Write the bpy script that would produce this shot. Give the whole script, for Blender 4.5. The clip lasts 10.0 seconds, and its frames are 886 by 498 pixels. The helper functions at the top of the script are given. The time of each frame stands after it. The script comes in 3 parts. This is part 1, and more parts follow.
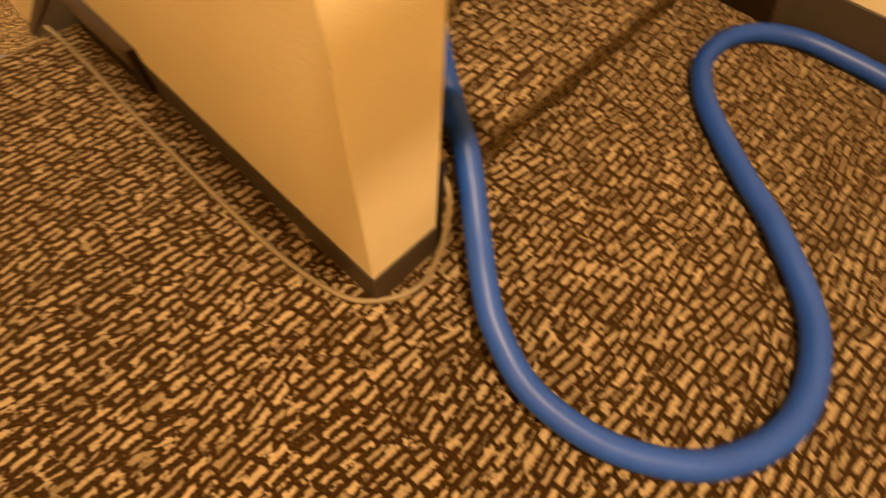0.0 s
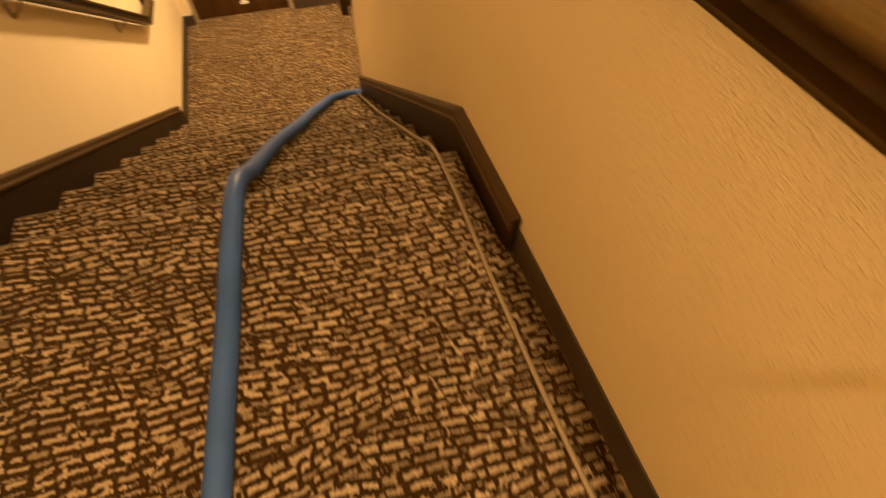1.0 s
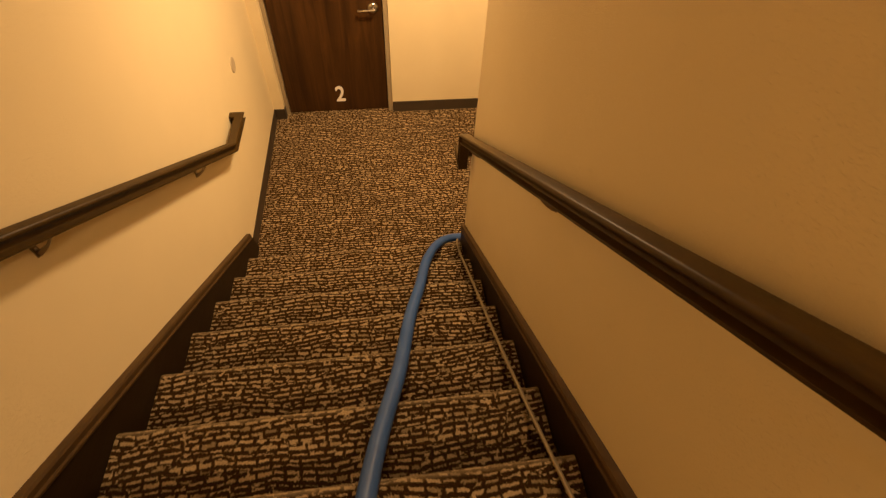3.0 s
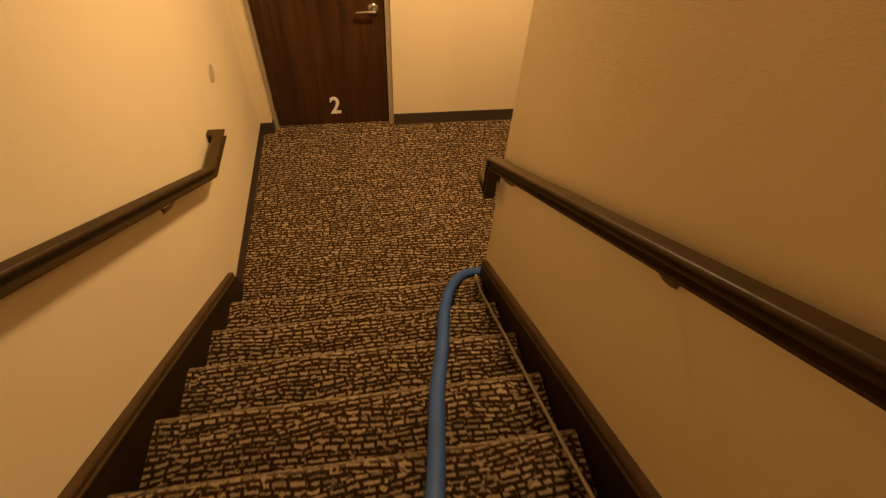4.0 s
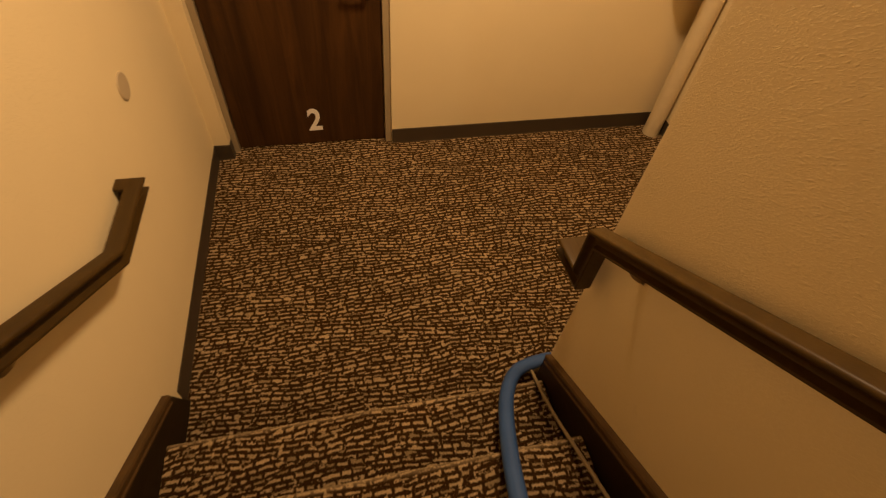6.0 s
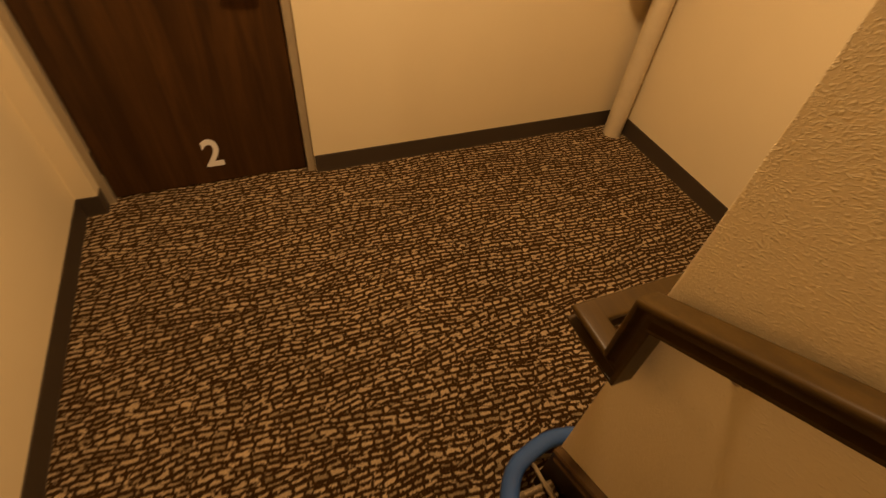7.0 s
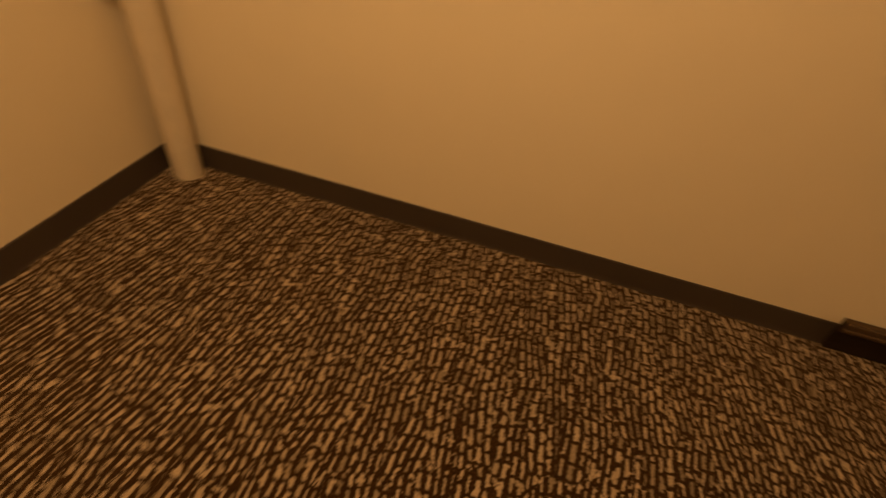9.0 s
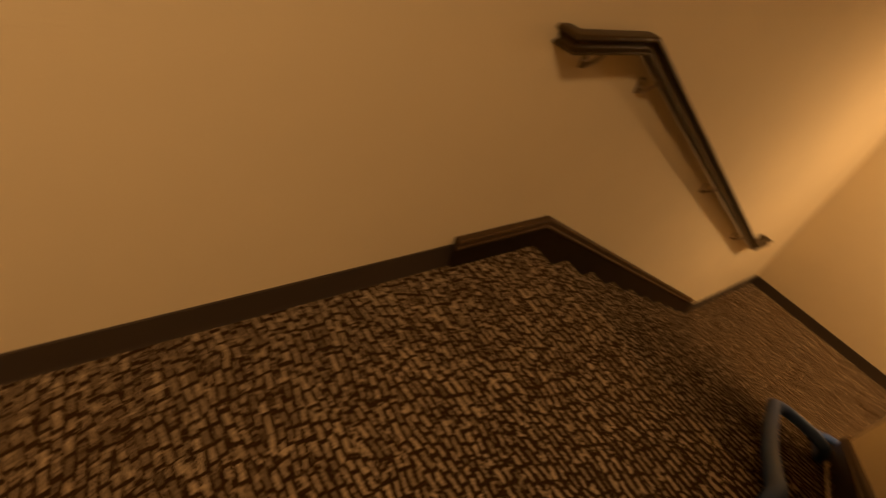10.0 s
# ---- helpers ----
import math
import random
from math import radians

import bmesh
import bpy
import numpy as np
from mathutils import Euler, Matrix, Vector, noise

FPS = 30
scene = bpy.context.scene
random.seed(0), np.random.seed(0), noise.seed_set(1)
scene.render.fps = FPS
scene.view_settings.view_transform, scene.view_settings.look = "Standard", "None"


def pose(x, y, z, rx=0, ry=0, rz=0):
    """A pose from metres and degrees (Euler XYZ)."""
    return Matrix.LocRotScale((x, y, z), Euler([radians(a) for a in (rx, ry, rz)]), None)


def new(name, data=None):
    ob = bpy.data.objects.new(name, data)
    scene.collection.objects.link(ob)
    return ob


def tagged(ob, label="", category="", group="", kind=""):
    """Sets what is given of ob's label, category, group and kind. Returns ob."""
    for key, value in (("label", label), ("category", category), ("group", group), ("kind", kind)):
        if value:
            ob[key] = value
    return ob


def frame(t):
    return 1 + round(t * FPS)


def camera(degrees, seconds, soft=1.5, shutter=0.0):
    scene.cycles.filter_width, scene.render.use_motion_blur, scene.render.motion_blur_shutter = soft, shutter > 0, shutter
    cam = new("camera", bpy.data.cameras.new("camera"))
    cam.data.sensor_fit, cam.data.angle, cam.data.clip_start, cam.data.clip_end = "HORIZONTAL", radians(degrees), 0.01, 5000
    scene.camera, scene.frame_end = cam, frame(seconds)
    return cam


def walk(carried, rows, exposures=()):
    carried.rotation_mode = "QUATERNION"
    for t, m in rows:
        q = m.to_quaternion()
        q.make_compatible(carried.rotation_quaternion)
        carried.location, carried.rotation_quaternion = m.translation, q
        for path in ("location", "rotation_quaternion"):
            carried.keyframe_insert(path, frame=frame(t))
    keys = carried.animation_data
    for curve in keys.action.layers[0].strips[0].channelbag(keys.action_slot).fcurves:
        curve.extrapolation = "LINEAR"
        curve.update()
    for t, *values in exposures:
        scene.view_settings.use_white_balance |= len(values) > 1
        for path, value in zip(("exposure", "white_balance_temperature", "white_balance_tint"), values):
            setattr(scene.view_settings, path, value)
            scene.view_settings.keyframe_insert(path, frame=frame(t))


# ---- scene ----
# A carpeted stairwell: a flight runs down to a landing with a door, the stair turns round a partition and goes on down.
# x runs across both flights, y towards the door wall, z = 0 is the landing by the door.
RISE, RUN = 0.1681, 0.2781          # one step
N = 9                               # risers in a flight
STOREY = N * RISE                   # half a storey
PX, PT = 1.417, 0.171               # partition: face of the upper flight, thickness
PY0, PY1 = -3.478, 0.043            # partition: its two ends
XR = 2.916                          # right wall
YD = 1.780                          # door wall
DY = YD + 0.046                     # face of the recessed door leaf
YB = -4.77                          # wall behind the top landing
TOP_A = -(N - 1) * RUN              # top nosing of the upper flight
TOP_B = -1.172                      # top nosing of the lower flight
FOOT_C = -3.434                     # first nosing of the flight that goes on up
BASE_H, SKIRT_T = 0.1016, 0.02
SLOPE = RISE / RUN
OVERHANG = 0.040                    # a nosing stands this far before its riser
CLEAR = 2.80                        # headroom

LAMP_COLOUR = (1.0, 0.662, 0.345)
LAMP_MID, LAMP_TOP, LAMP_LOW = 61, 48, 74
LAMP_MID_AT, LAMP_TOP_AT = (1.37, 0.66), (1.28, -4.06)
EXPOSURES = ((0.0, 1.25, 6250, 4.5), (0.5, 1.19, 6300, 4.5), (1.0, 1.10, 6450, 8.0), (1.5, 0.96, 6500, 10.0), (2.5, 0.65, 6500, 10.0), (3.0, 0.47, 6500, 10.0), (4.5, -0.11, 6500, 10.5), (6.5, -0.27, 6500, 13.0), (7.5, -0.22, 6500, 12.5), (8.5, -0.42, 6760, 16.0), (9.0, -0.50, 6750, 17.5), (10.0, -0.73, 6750, 17.5))
WALL = (0.79, 0.655, 0.405)
CARPET_JOINT = (0.0038, 0.0056)
CARPET_BROWN = (0.060, 0.0272, 0.0056)
PATCH = (7.0, 11.0)
BLOCK = (0.0212, 0.047)
CARPET_TAN, CARPET_TAN_MID, CARPET_TAN_LO, CARPET_DARK = (0.49, 0.362, 0.205), (0.40, 0.293, 0.163), (0.21, 0.150, 0.078), (0.022, 0.0093, 0.0017)
DOOR_LIGHT, DOOR_DARK = (0.100, 0.043, 0.0105), (0.027, 0.0115, 0.0032)
RAIL_LIGHT, RAIL_DARK = (0.072, 0.0385, 0.0070), (0.037, 0.0198, 0.0038)
SKIRT_LIGHT, SKIRT_DARK = (0.028, 0.0145, 0.0045), (0.014, 0.0072, 0.0024)
CAP_LIGHT, CAP_DARK = (0.105, 0.058, 0.019), (0.060, 0.032, 0.0105)
VINYL_COLOUR = (0.056, 0.038, 0.0220)
FRAME_COLOUR = (0.36, 0.28, 0.17)
PIPE_COLOUR = (0.66, 0.54, 0.34)
HOSE_COLOUR = (0.018, 0.072, 0.40)
HOSE_DULL_COLOUR = (0.042, 0.096, 0.262)
CABLE_COLOUR = (0.23, 0.165, 0.085)

# ---- camera ----
cam = camera(86.28, 10.0, soft=1.25, shutter=0.4)
PATH = [
    (0.0, 1.2070, -3.8156, 2.4245, 29.07, -2.30, -46.32),
    (0.2, 1.1596, -3.7208, 2.4422, 31.01, -2.71, -40.33),
    (0.4, 1.1103, -3.6191, 2.4602, 32.88, -2.51, -34.01),
    (0.5, 1.0853, -3.5603, 2.4683, 32.87, -2.23, -31.78),
    (0.7, 1.0481, -3.4357, 2.4827, 34.22, -1.61, -26.94),
    (1.0, 1.0066, -3.2683, 2.5221, 35.71, -0.82, -17.55),
    (1.5, 1.0095, -2.9381, 2.5904, 40.23, -0.67, -7.17),
    (2.0, 0.9720, -2.6119, 2.5904, 40.93, -1.91, -5.97),
    (2.5, 0.9346, -2.2925, 2.5813, 40.42, -1.66, -6.91),
    (3.0, 0.9204, -2.0257, 2.5612, 39.86, -2.05, -7.44),
    (3.2, 0.9060, -1.9687, 2.5491, 39.81, -2.23, -7.96),
    (4.3, 0.7828, -1.4392, 2.2709, 40.89, -2.96, -8.83),
    (4.5, 0.7582, -1.3629, 2.2554, 40.61, -3.06, -8.90),
    (5.0, 0.7059, -1.1296, 2.0982, 40.60, -3.36, -10.47),
    (5.2, 0.6926, -1.0454, 2.0749, 40.62, -3.36, -10.63),
    (6.3, 0.7342, -0.5710, 1.8223, 40.14, -4.38, -13.73),
    (6.5, 0.7434, -0.4941, 1.7710, 40.93, -4.44, -15.83),
    (7.0, 0.8422, -0.2566, 1.5969, 42.56, -4.37, -21.00),
    (7.5, 0.9407, -0.0958, 1.4868, 44.44, -3.89, -28.76),
    (8.0, 1.1051, 0.0483, 1.3781, 45.57, -3.35, -36.66),
    (8.3, 1.2400, 0.1483, 1.3114, 45.69, -2.85, -44.22),
    (8.5, 1.3404, 0.2077, 1.2709, 46.05, -4.18, -50.79),
    (9.0, 1.5470, 0.3712, 1.1827, 47.46, -6.98, -73.57),
    (9.2, 1.6415, 0.3609, 1.1770, 48.07, -7.49, -83.27),
    (9.5, 1.7978, 0.2878, 1.1536, 48.26, -9.27, -95.80),
    (9.7, 1.8950, 0.2299, 1.1803, 47.39, -10.54, -105.27),
    (10.0, 1.9900, 0.1042, 1.1541, 48.07, -12.21, -120.77),
]
walk(cam, [(t, pose(x, y, z, rx, ry, rz)) for t, x, y, z, rx, ry, rz in PATH], EXPOSURES)

# ---- light ----
world = bpy.data.worlds.new("stairwell_air")
world.use_nodes = True
world.node_tree.nodes["Background"].inputs["Color"].default_value = (0.9, 0.6, 0.35, 1)
world.node_tree.nodes["Background"].inputs["Strength"].default_value = 0.0
scene.world = world


def ceiling_lamp(x, y, z, watts, size=0.32):
    lamp = bpy.data.lights.new("ceiling_lamp_light", "AREA")
    lamp.shape, lamp.size, lamp.energy, lamp.color = "DISK", size, watts, LAMP_COLOUR
    lamp.spread = radians(180)
    ob = new("ceiling_lamp_light", lamp)
    ob.matrix_world = pose(x, y, z)
    return ob


ceiling_lamp(*LAMP_MID_AT, CLEAR - 0.09, LAMP_MID)
ceiling_lamp(*LAMP_TOP_AT, STOREY + CLEAR - 0.09, LAMP_TOP, 0.20)
ceiling_lamp(1.38, -4.12, -STOREY + CLEAR - 0.09, LAMP_LOW)


# ---- materials ----
def material(name):
    m = bpy.data.materials.new(name)
    m.use_nodes = True
    return m, m.node_tree.nodes, m.node_tree.links, m.node_tree.nodes["Principled BSDF"]


def node(nodes, kind, **values):
    n = nodes.new(kind)
    for key, value in values.items():
        if key in n.inputs:
            n.inputs[key].default_value = value
    return n


def ramp(nodes, links, source, stops):
    r = nodes.new("ShaderNodeValToRGB")
    while len(r.color_ramp.elements) < len(stops):
        r.color_ramp.elements.new(0.5)
    for e, (at, c) in zip(r.color_ramp.elements, stops):
        e.position, e.color = at, (*c, 1)
    links.new(source, r.inputs["Fac"])
    return r.outputs["Color"]


def bump(nodes, links, bsdf, height, strength, distance, before=None):
    b = node(nodes, "ShaderNodeBump", Strength=strength, Distance=distance)
    links.new(height, b.inputs["Height"])
    if before:
        links.new(before.outputs["Normal"], b.inputs["Normal"])
    links.new(b.outputs["Normal"], bsdf.inputs["Normal"])
    return b


def maths(nodes, links, op, a, b=None, c=None):
    n = nodes.new("ShaderNodeMath")
    n.operation = op
    for i, v in enumerate((a, b, c)):
        if v is None:
            continue
        if isinstance(v, (int, float)):
            n.inputs[i].default_value = v
        else:
            links.new(v, n.inputs[i])
    return n.outputs[0]


def mix(nodes, links, fac, a, b, blend="MIX"):
    n = nodes.new("ShaderNodeMix")
    n.data_type, n.blend_type = "RGBA", blend
    for i, v in ((0, fac), (6, a), (7, b)):
        if isinstance(v, (int, float)):
            n.inputs[i].default_value = v
        elif isinstance(v, tuple):
            n.inputs[i].default_value = (*v, 1)
        else:
            links.new(v, n.inputs[i])
    return n.outputs[2]


def make_plaster(name, colour, coarse, lowest=0.60, patchy=0.30, smoother=0.0):
    """Painted drywall: nearly smooth, with short trowel flecks scattered in patches; smoother: how much fewer they are in the middle of its length."""
    m, n, l, p = material(name)
    co = n.new("ShaderNodeTexCoord").outputs["Object"]
    stretch = n.new("ShaderNodeVectorMath")
    stretch.operation = "MULTIPLY"
    l.new(co, stretch.inputs[0])
    stretch.inputs[1].default_value = (0.80, 0.80, 1.0)
    big = node(n, "ShaderNodeTexNoise", Scale=1.3, Detail=3.0, Roughness=0.6)
    blob = node(n, "ShaderNodeTexNoise", Scale=290.0, Detail=1.0, Roughness=0.4, Distortion=0.7)
    patch = node(n, "ShaderNodeTexNoise", Scale=2.6, Detail=4.0, Roughness=0.6)
    fine = node(n, "ShaderNodeTexNoise", Scale=240.0, Detail=2.0)
    wave = node(n, "ShaderNodeTexNoise", Scale=9.0, Detail=2.0)
    scuff = node(n, "ShaderNodeTexNoise", Scale=7.0, Detail=6.0, Roughness=0.7)
    for t in (big, fine, scuff, patch, wave):
        l.new(co, t.inputs["Vector"])
    l.new(stretch.outputs[0], blob.inputs["Vector"])
    dark = tuple(c * 0.93 for c in colour)
    tone = ramp(n, l, big.outputs["Fac"], ((0.3, dark), (0.7, colour)))
    mark = maths(n, l, "MULTIPLY", maths(n, l, "GREATER_THAN", scuff.outputs["Fac"], 0.70), 0.10)
    l.new(mix(n, l, mark, tone, tuple(c * 0.6 for c in colour)), p.inputs["Base Color"])
    p.inputs["Roughness"].default_value = 0.62
    p.inputs["Specular IOR Level"].default_value = 0.35
    level = maths(n, l, "MULTIPLY_ADD", patch.outputs["Fac"], -patchy, lowest + patchy / 2)
    if smoother:
        split = n.new("ShaderNodeSeparateXYZ")
        l.new(co, split.inputs[0])
        away = n.new("ShaderNodeMapRange")
        away.interpolation_type = "SMOOTHSTEP"
        away.inputs["From Min"].default_value, away.inputs["From Max"].default_value = -0.15, -0.85
        l.new(split.outputs["Y"], away.inputs["Value"])
        back = n.new("ShaderNodeMapRange")
        back.interpolation_type = "SMOOTHSTEP"
        back.inputs["From Min"].default_value, back.inputs["From Max"].default_value = -3.1, -2.3
        l.new(split.outputs["Y"], back.inputs["Value"])
        level = maths(n, l, "MULTIPLY_ADD", maths(n, l, "MULTIPLY", away.outputs[0], back.outputs[0]), smoother, level)
    flat = maths(n, l, "SMOOTH_MAX", maths(n, l, "SUBTRACT", blob.outputs["Fac"], level), 0.0, 0.02)
    b = bump(n, l, p, flat, coarse, 0.03)
    b = bump(n, l, p, wave.outputs["Fac"], 0.05, 0.02, b)
    bump(n, l, p, fine.outputs["Fac"], 0.10, 0.002, b)
    return m


def make_carpet():
    """Loop pile with short tan blocks, like a dry-stone wall, on dark reddish brown."""
    m, n, l, p = material("patterned_carpet")
    co = n.new("ShaderNodeTexCoord").outputs["Object"]
    split = n.new("ShaderNodeSeparateXYZ")
    l.new(co, split.inputs[0])
    along = maths(n, l, "SUBTRACT", split.outputs["Y"], split.outputs["Z"])
    along.node.name = "along"
    join = n.new("ShaderNodeCombineXYZ")
    l.new(split.outputs["X"], join.inputs["X"])
    l.new(along, join.inputs["Y"])
    flat = join.outputs[0]

    def scaled(vector, factors):
        v = n.new("ShaderNodeVectorMath")
        v.operation = "MULTIPLY"
        l.new(vector, v.inputs[0])
        v.inputs[1].default_value = factors
        return v.outputs[0]

    def warp(vector, scale, amount):
        """The vector pushed about by noise."""
        t = node(n, "ShaderNodeTexNoise", Scale=scale, Detail=2.0, Roughness=0.6)
        l.new(flat, t.inputs["Vector"])
        v = n.new("ShaderNodeVectorMath")
        v.operation = "MULTIPLY_ADD"
        l.new(t.outputs["Color"], v.inputs[0])
        v.inputs[1].default_value = amount
        l.new(vector, v.inputs[2])
        return v.outputs[0]

    def cells(w, randomness):
        """Distance to the cell's edge and three random values, along one line."""
        out = []
        for feature in ("F1", "DISTANCE_TO_EDGE"):
            v = n.new("ShaderNodeTexVoronoi")
            v.voronoi_dimensions, v.feature = "1D", feature
            v.inputs["Scale"].default_value, v.inputs["Randomness"].default_value = 1.0, randomness
            l.new(w, v.inputs["W"])
            out.append(v)
        pick = n.new("ShaderNodeSeparateColor")
        l.new(out[0].outputs["Color"], pick.inputs[0])
        return out[1].outputs["Distance"], pick.outputs

    bent = warp(warp(flat, 11.0, (0.028, 0.015, 0)), 60.0, (0.012, 0.0072, 0))
    place = n.new("ShaderNodeSeparateXYZ")
    l.new(bent, place.inputs[0])
    # patches, each with rows of its own
    patch = []
    for feature in ("F1", "DISTANCE_TO_EDGE"):
        v = n.new("ShaderNodeTexVoronoi")
        v.voronoi_dimensions, v.feature = "2D", feature
        v.inputs["Scale"].default_value, v.inputs["Randomness"].default_value = 1.0, 0.85
        l.new(scaled(bent, (PATCH[0], PATCH[1], 0)), v.inputs["Vector"])
        patch.append(v)
    own = n.new("ShaderNodeSeparateColor")
    l.new(patch[0].outputs["Color"], own.inputs[0])
    border = maths(n, l, "MULTIPLY", patch[1].outputs["Distance"], 1.0 / PATCH[1])
    height, length = BLOCK
    # the rows of a patch lean a little
    lean = maths(n, l, "MULTIPLY", maths(n, l, "SUBTRACT", own.outputs[2], 0.5), 0.34)
    tilted = maths(n, l, "MULTIPLY_ADD", lean, place.outputs["X"], place.outputs["Y"])
    up, row = cells(maths(n, l, "MULTIPLY_ADD", own.outputs[0], 53.7, maths(n, l, "DIVIDE", tilted, height)), 0.50)
    shift = maths(n, l, "MULTIPLY_ADD", row[0], 91.3, maths(n, l, "MULTIPLY", own.outputs[1], 37.9))
    side, block = cells(maths(n, l, "ADD", maths(n, l, "DIVIDE", place.outputs["X"], length), shift), 0.9)
    up = maths(n, l, "MULTIPLY", up, height * 0.78)
    # here and there blocks of two rows run into one another
    bridge = node(n, "ShaderNodeTexNoise", Scale=42.0, Detail=1.0)
    l.new(bent, bridge.inputs["Vector"])
    up = maths(n, l, "MULTIPLY_ADD", maths(n, l, "GREATER_THAN", bridge.outputs["Fac"], 0.63), 0.0045, up)
    side = maths(n, l, "MULTIPLY", side, length)
    gap = maths(n, l, "SMOOTH_MIN", maths(n, l, "MINIMUM", up, maths(n, l, "ADD", border, 0.0040)), side, 0.0020)
    gap = maths(n, l, "SUBTRACT", gap, maths(n, l, "MULTIPLY", block[1], 0.0014))

    yarn = node(n, "ShaderNodeTexNoise", Scale=430.0, Detail=2.0, Roughness=0.7)
    loop = node(n, "ShaderNodeTexNoise", Scale=1.0, Detail=2.0, Roughness=0.65)
    lump = node(n, "ShaderNodeTexNoise", Scale=170.0, Detail=2.0, Roughness=0.6)
    wear = node(n, "ShaderNodeTexNoise", Scale=1.7, Detail=4.0)
    l.new(co, yarn.inputs["Vector"])
    l.new(scaled(flat, (150, 480, 1)), loop.inputs["Vector"])
    l.new(flat, lump.inputs["Vector"])
    l.new(flat, wear.inputs["Vector"])
    for t, amount in ((yarn, 0.0055), (loop, 0.0040), (lump, 0.0075)):
        gap = maths(n, l, "MULTIPLY_ADD", maths(n, l, "SUBTRACT", t.outputs["Fac"], 0.5), amount, gap)
    edge = n.new("ShaderNodeMapRange")
    edge.interpolation_type = "SMOOTHSTEP"
    edge.inputs["From Min"].default_value, edge.inputs["From Max"].default_value = CARPET_JOINT
    l.new(gap, edge.inputs["Value"])
    stone = ramp(n, l, block[0], ((0.0, CARPET_TAN_LO), (0.22, CARPET_TAN_MID), (1.0, CARPET_TAN)))
    fleck = ramp(n, l, loop.outputs["Fac"], ((0.32, (0.55, 0.52, 0.48)), (0.60, (1.08, 1.08, 1.08))))
    stone = mix(n, l, 1.0, stone, fleck, "MULTIPLY")
    joint = ramp(n, l, lump.outputs["Fac"], ((0.45, CARPET_DARK), (0.72, CARPET_BROWN)))
    colour = mix(n, l, edge.outputs[0], joint, stone)
    worn = ramp(n, l, wear.outputs["Fac"], ((0.3, (0.88, 0.88, 0.88)), (0.7, (1.06, 1.04, 1.0))))
    l.new(mix(n, l, 1.0, colour, worn, "MULTIPLY"), p.inputs["Base Color"])
    p.inputs["Roughness"].default_value = 0.95
    p.inputs["Diffuse Roughness"].default_value = 1.0
    p.inputs["Sheen Weight"].default_value = 0.10
    p.inputs["Sheen Roughness"].default_value = 0.55
    p.inputs["Sheen Tint"].default_value = (0.85, 0.62, 0.36, 1)
    p.inputs["Specular IOR Level"].default_value = 0.03
    b = bump(n, l, p, edge.outputs[0], 0.4, 0.004)
    b = bump(n, l, p, loop.outputs["Fac"], 0.6, 0.004, b)
    bump(n, l, p, yarn.outputs["Fac"], 0.5, 0.003, b)
    return m


def make_wood(name, light, dark, rough, scale, axis):
    """Stained wood with grain along one axis (0, 1 or 2)."""
    m, n, l, p = material(name)
    co = n.new("ShaderNodeTexCoord").outputs["Object"]
    stretch = n.new("ShaderNodeVectorMath")
    stretch.operation = "MULTIPLY"
    l.new(co, stretch.inputs[0])
    size = [scale] * 3
    size[axis] = scale * 0.07
    stretch.inputs[1].default_value = size
    grain = node(n, "ShaderNodeTexNoise", Scale=1.0, Detail=7.0, Roughness=0.62, Distortion=0.9)
    pore = node(n, "ShaderNodeTexNoise", Scale=9.0, Detail=3.0, Roughness=0.7)
    cloud = node(n, "ShaderNodeTexNoise", Scale=2.2, Detail=3.0)
    l.new(stretch.outputs[0], grain.inputs["Vector"])
    l.new(stretch.outputs[0], pore.inputs["Vector"])
    l.new(co, cloud.inputs["Vector"])
    tone = ramp(n, l, grain.outputs["Fac"], ((0.28, dark), (0.52, tuple((a + b) / 2 for a, b in zip(light, dark))), (0.75, light)))
    tone = mix(n, l, maths(n, l, "MULTIPLY", pore.outputs["Fac"], 0.35), tone, tuple(c * 0.5 for c in dark))
    tone = mix(n, l, maths(n, l, "MULTIPLY", maths(n, l, "GREATER_THAN", cloud.outputs["Fac"], 0.56), 0.12), tone, dark)
    l.new(tone, p.inputs["Base Color"])
    p.inputs["Roughness"].default_value = rough
    l.new(maths(n, l, "MULTIPLY_ADD", pore.outputs["Fac"], 0.22, rough - 0.1), p.inputs["Roughness"])
    p.inputs["Specular IOR Level"].default_value = 0.22
    bump(n, l, p, pore.outputs["Fac"], 0.12, 0.002)
    return m


def make_paint(name, colour, rough, metal=0.0, spec=0.5, wear=0.12):
    m, n, l, p = material(name)
    co = n.new("ShaderNodeTexCoord").outputs["Object"]
    a = node(n, "ShaderNodeTexNoise", Scale=6.0, Detail=5.0, Roughness=0.65)
    b = node(n, "ShaderNodeTexNoise", Scale=140.0, Detail=2.0)
    l.new(co, a.inputs["Vector"])
    l.new(co, b.inputs["Vector"])
    l.new(ramp(n, l, a.outputs["Fac"], ((0.3, tuple(c * (1 - wear) for c in colour)), (0.7, colour))), p.inputs["Base Color"])
    l.new(maths(n, l, "MULTIPLY_ADD", a.outputs["Fac"], 0.2, rough - 0.1), p.inputs["Roughness"])
    p.inputs["Metallic"].default_value = metal
    p.inputs["Specular IOR Level"].default_value = spec
    bump(n, l, p, b.outputs["Fac"], 0.06, 0.002)
    return m


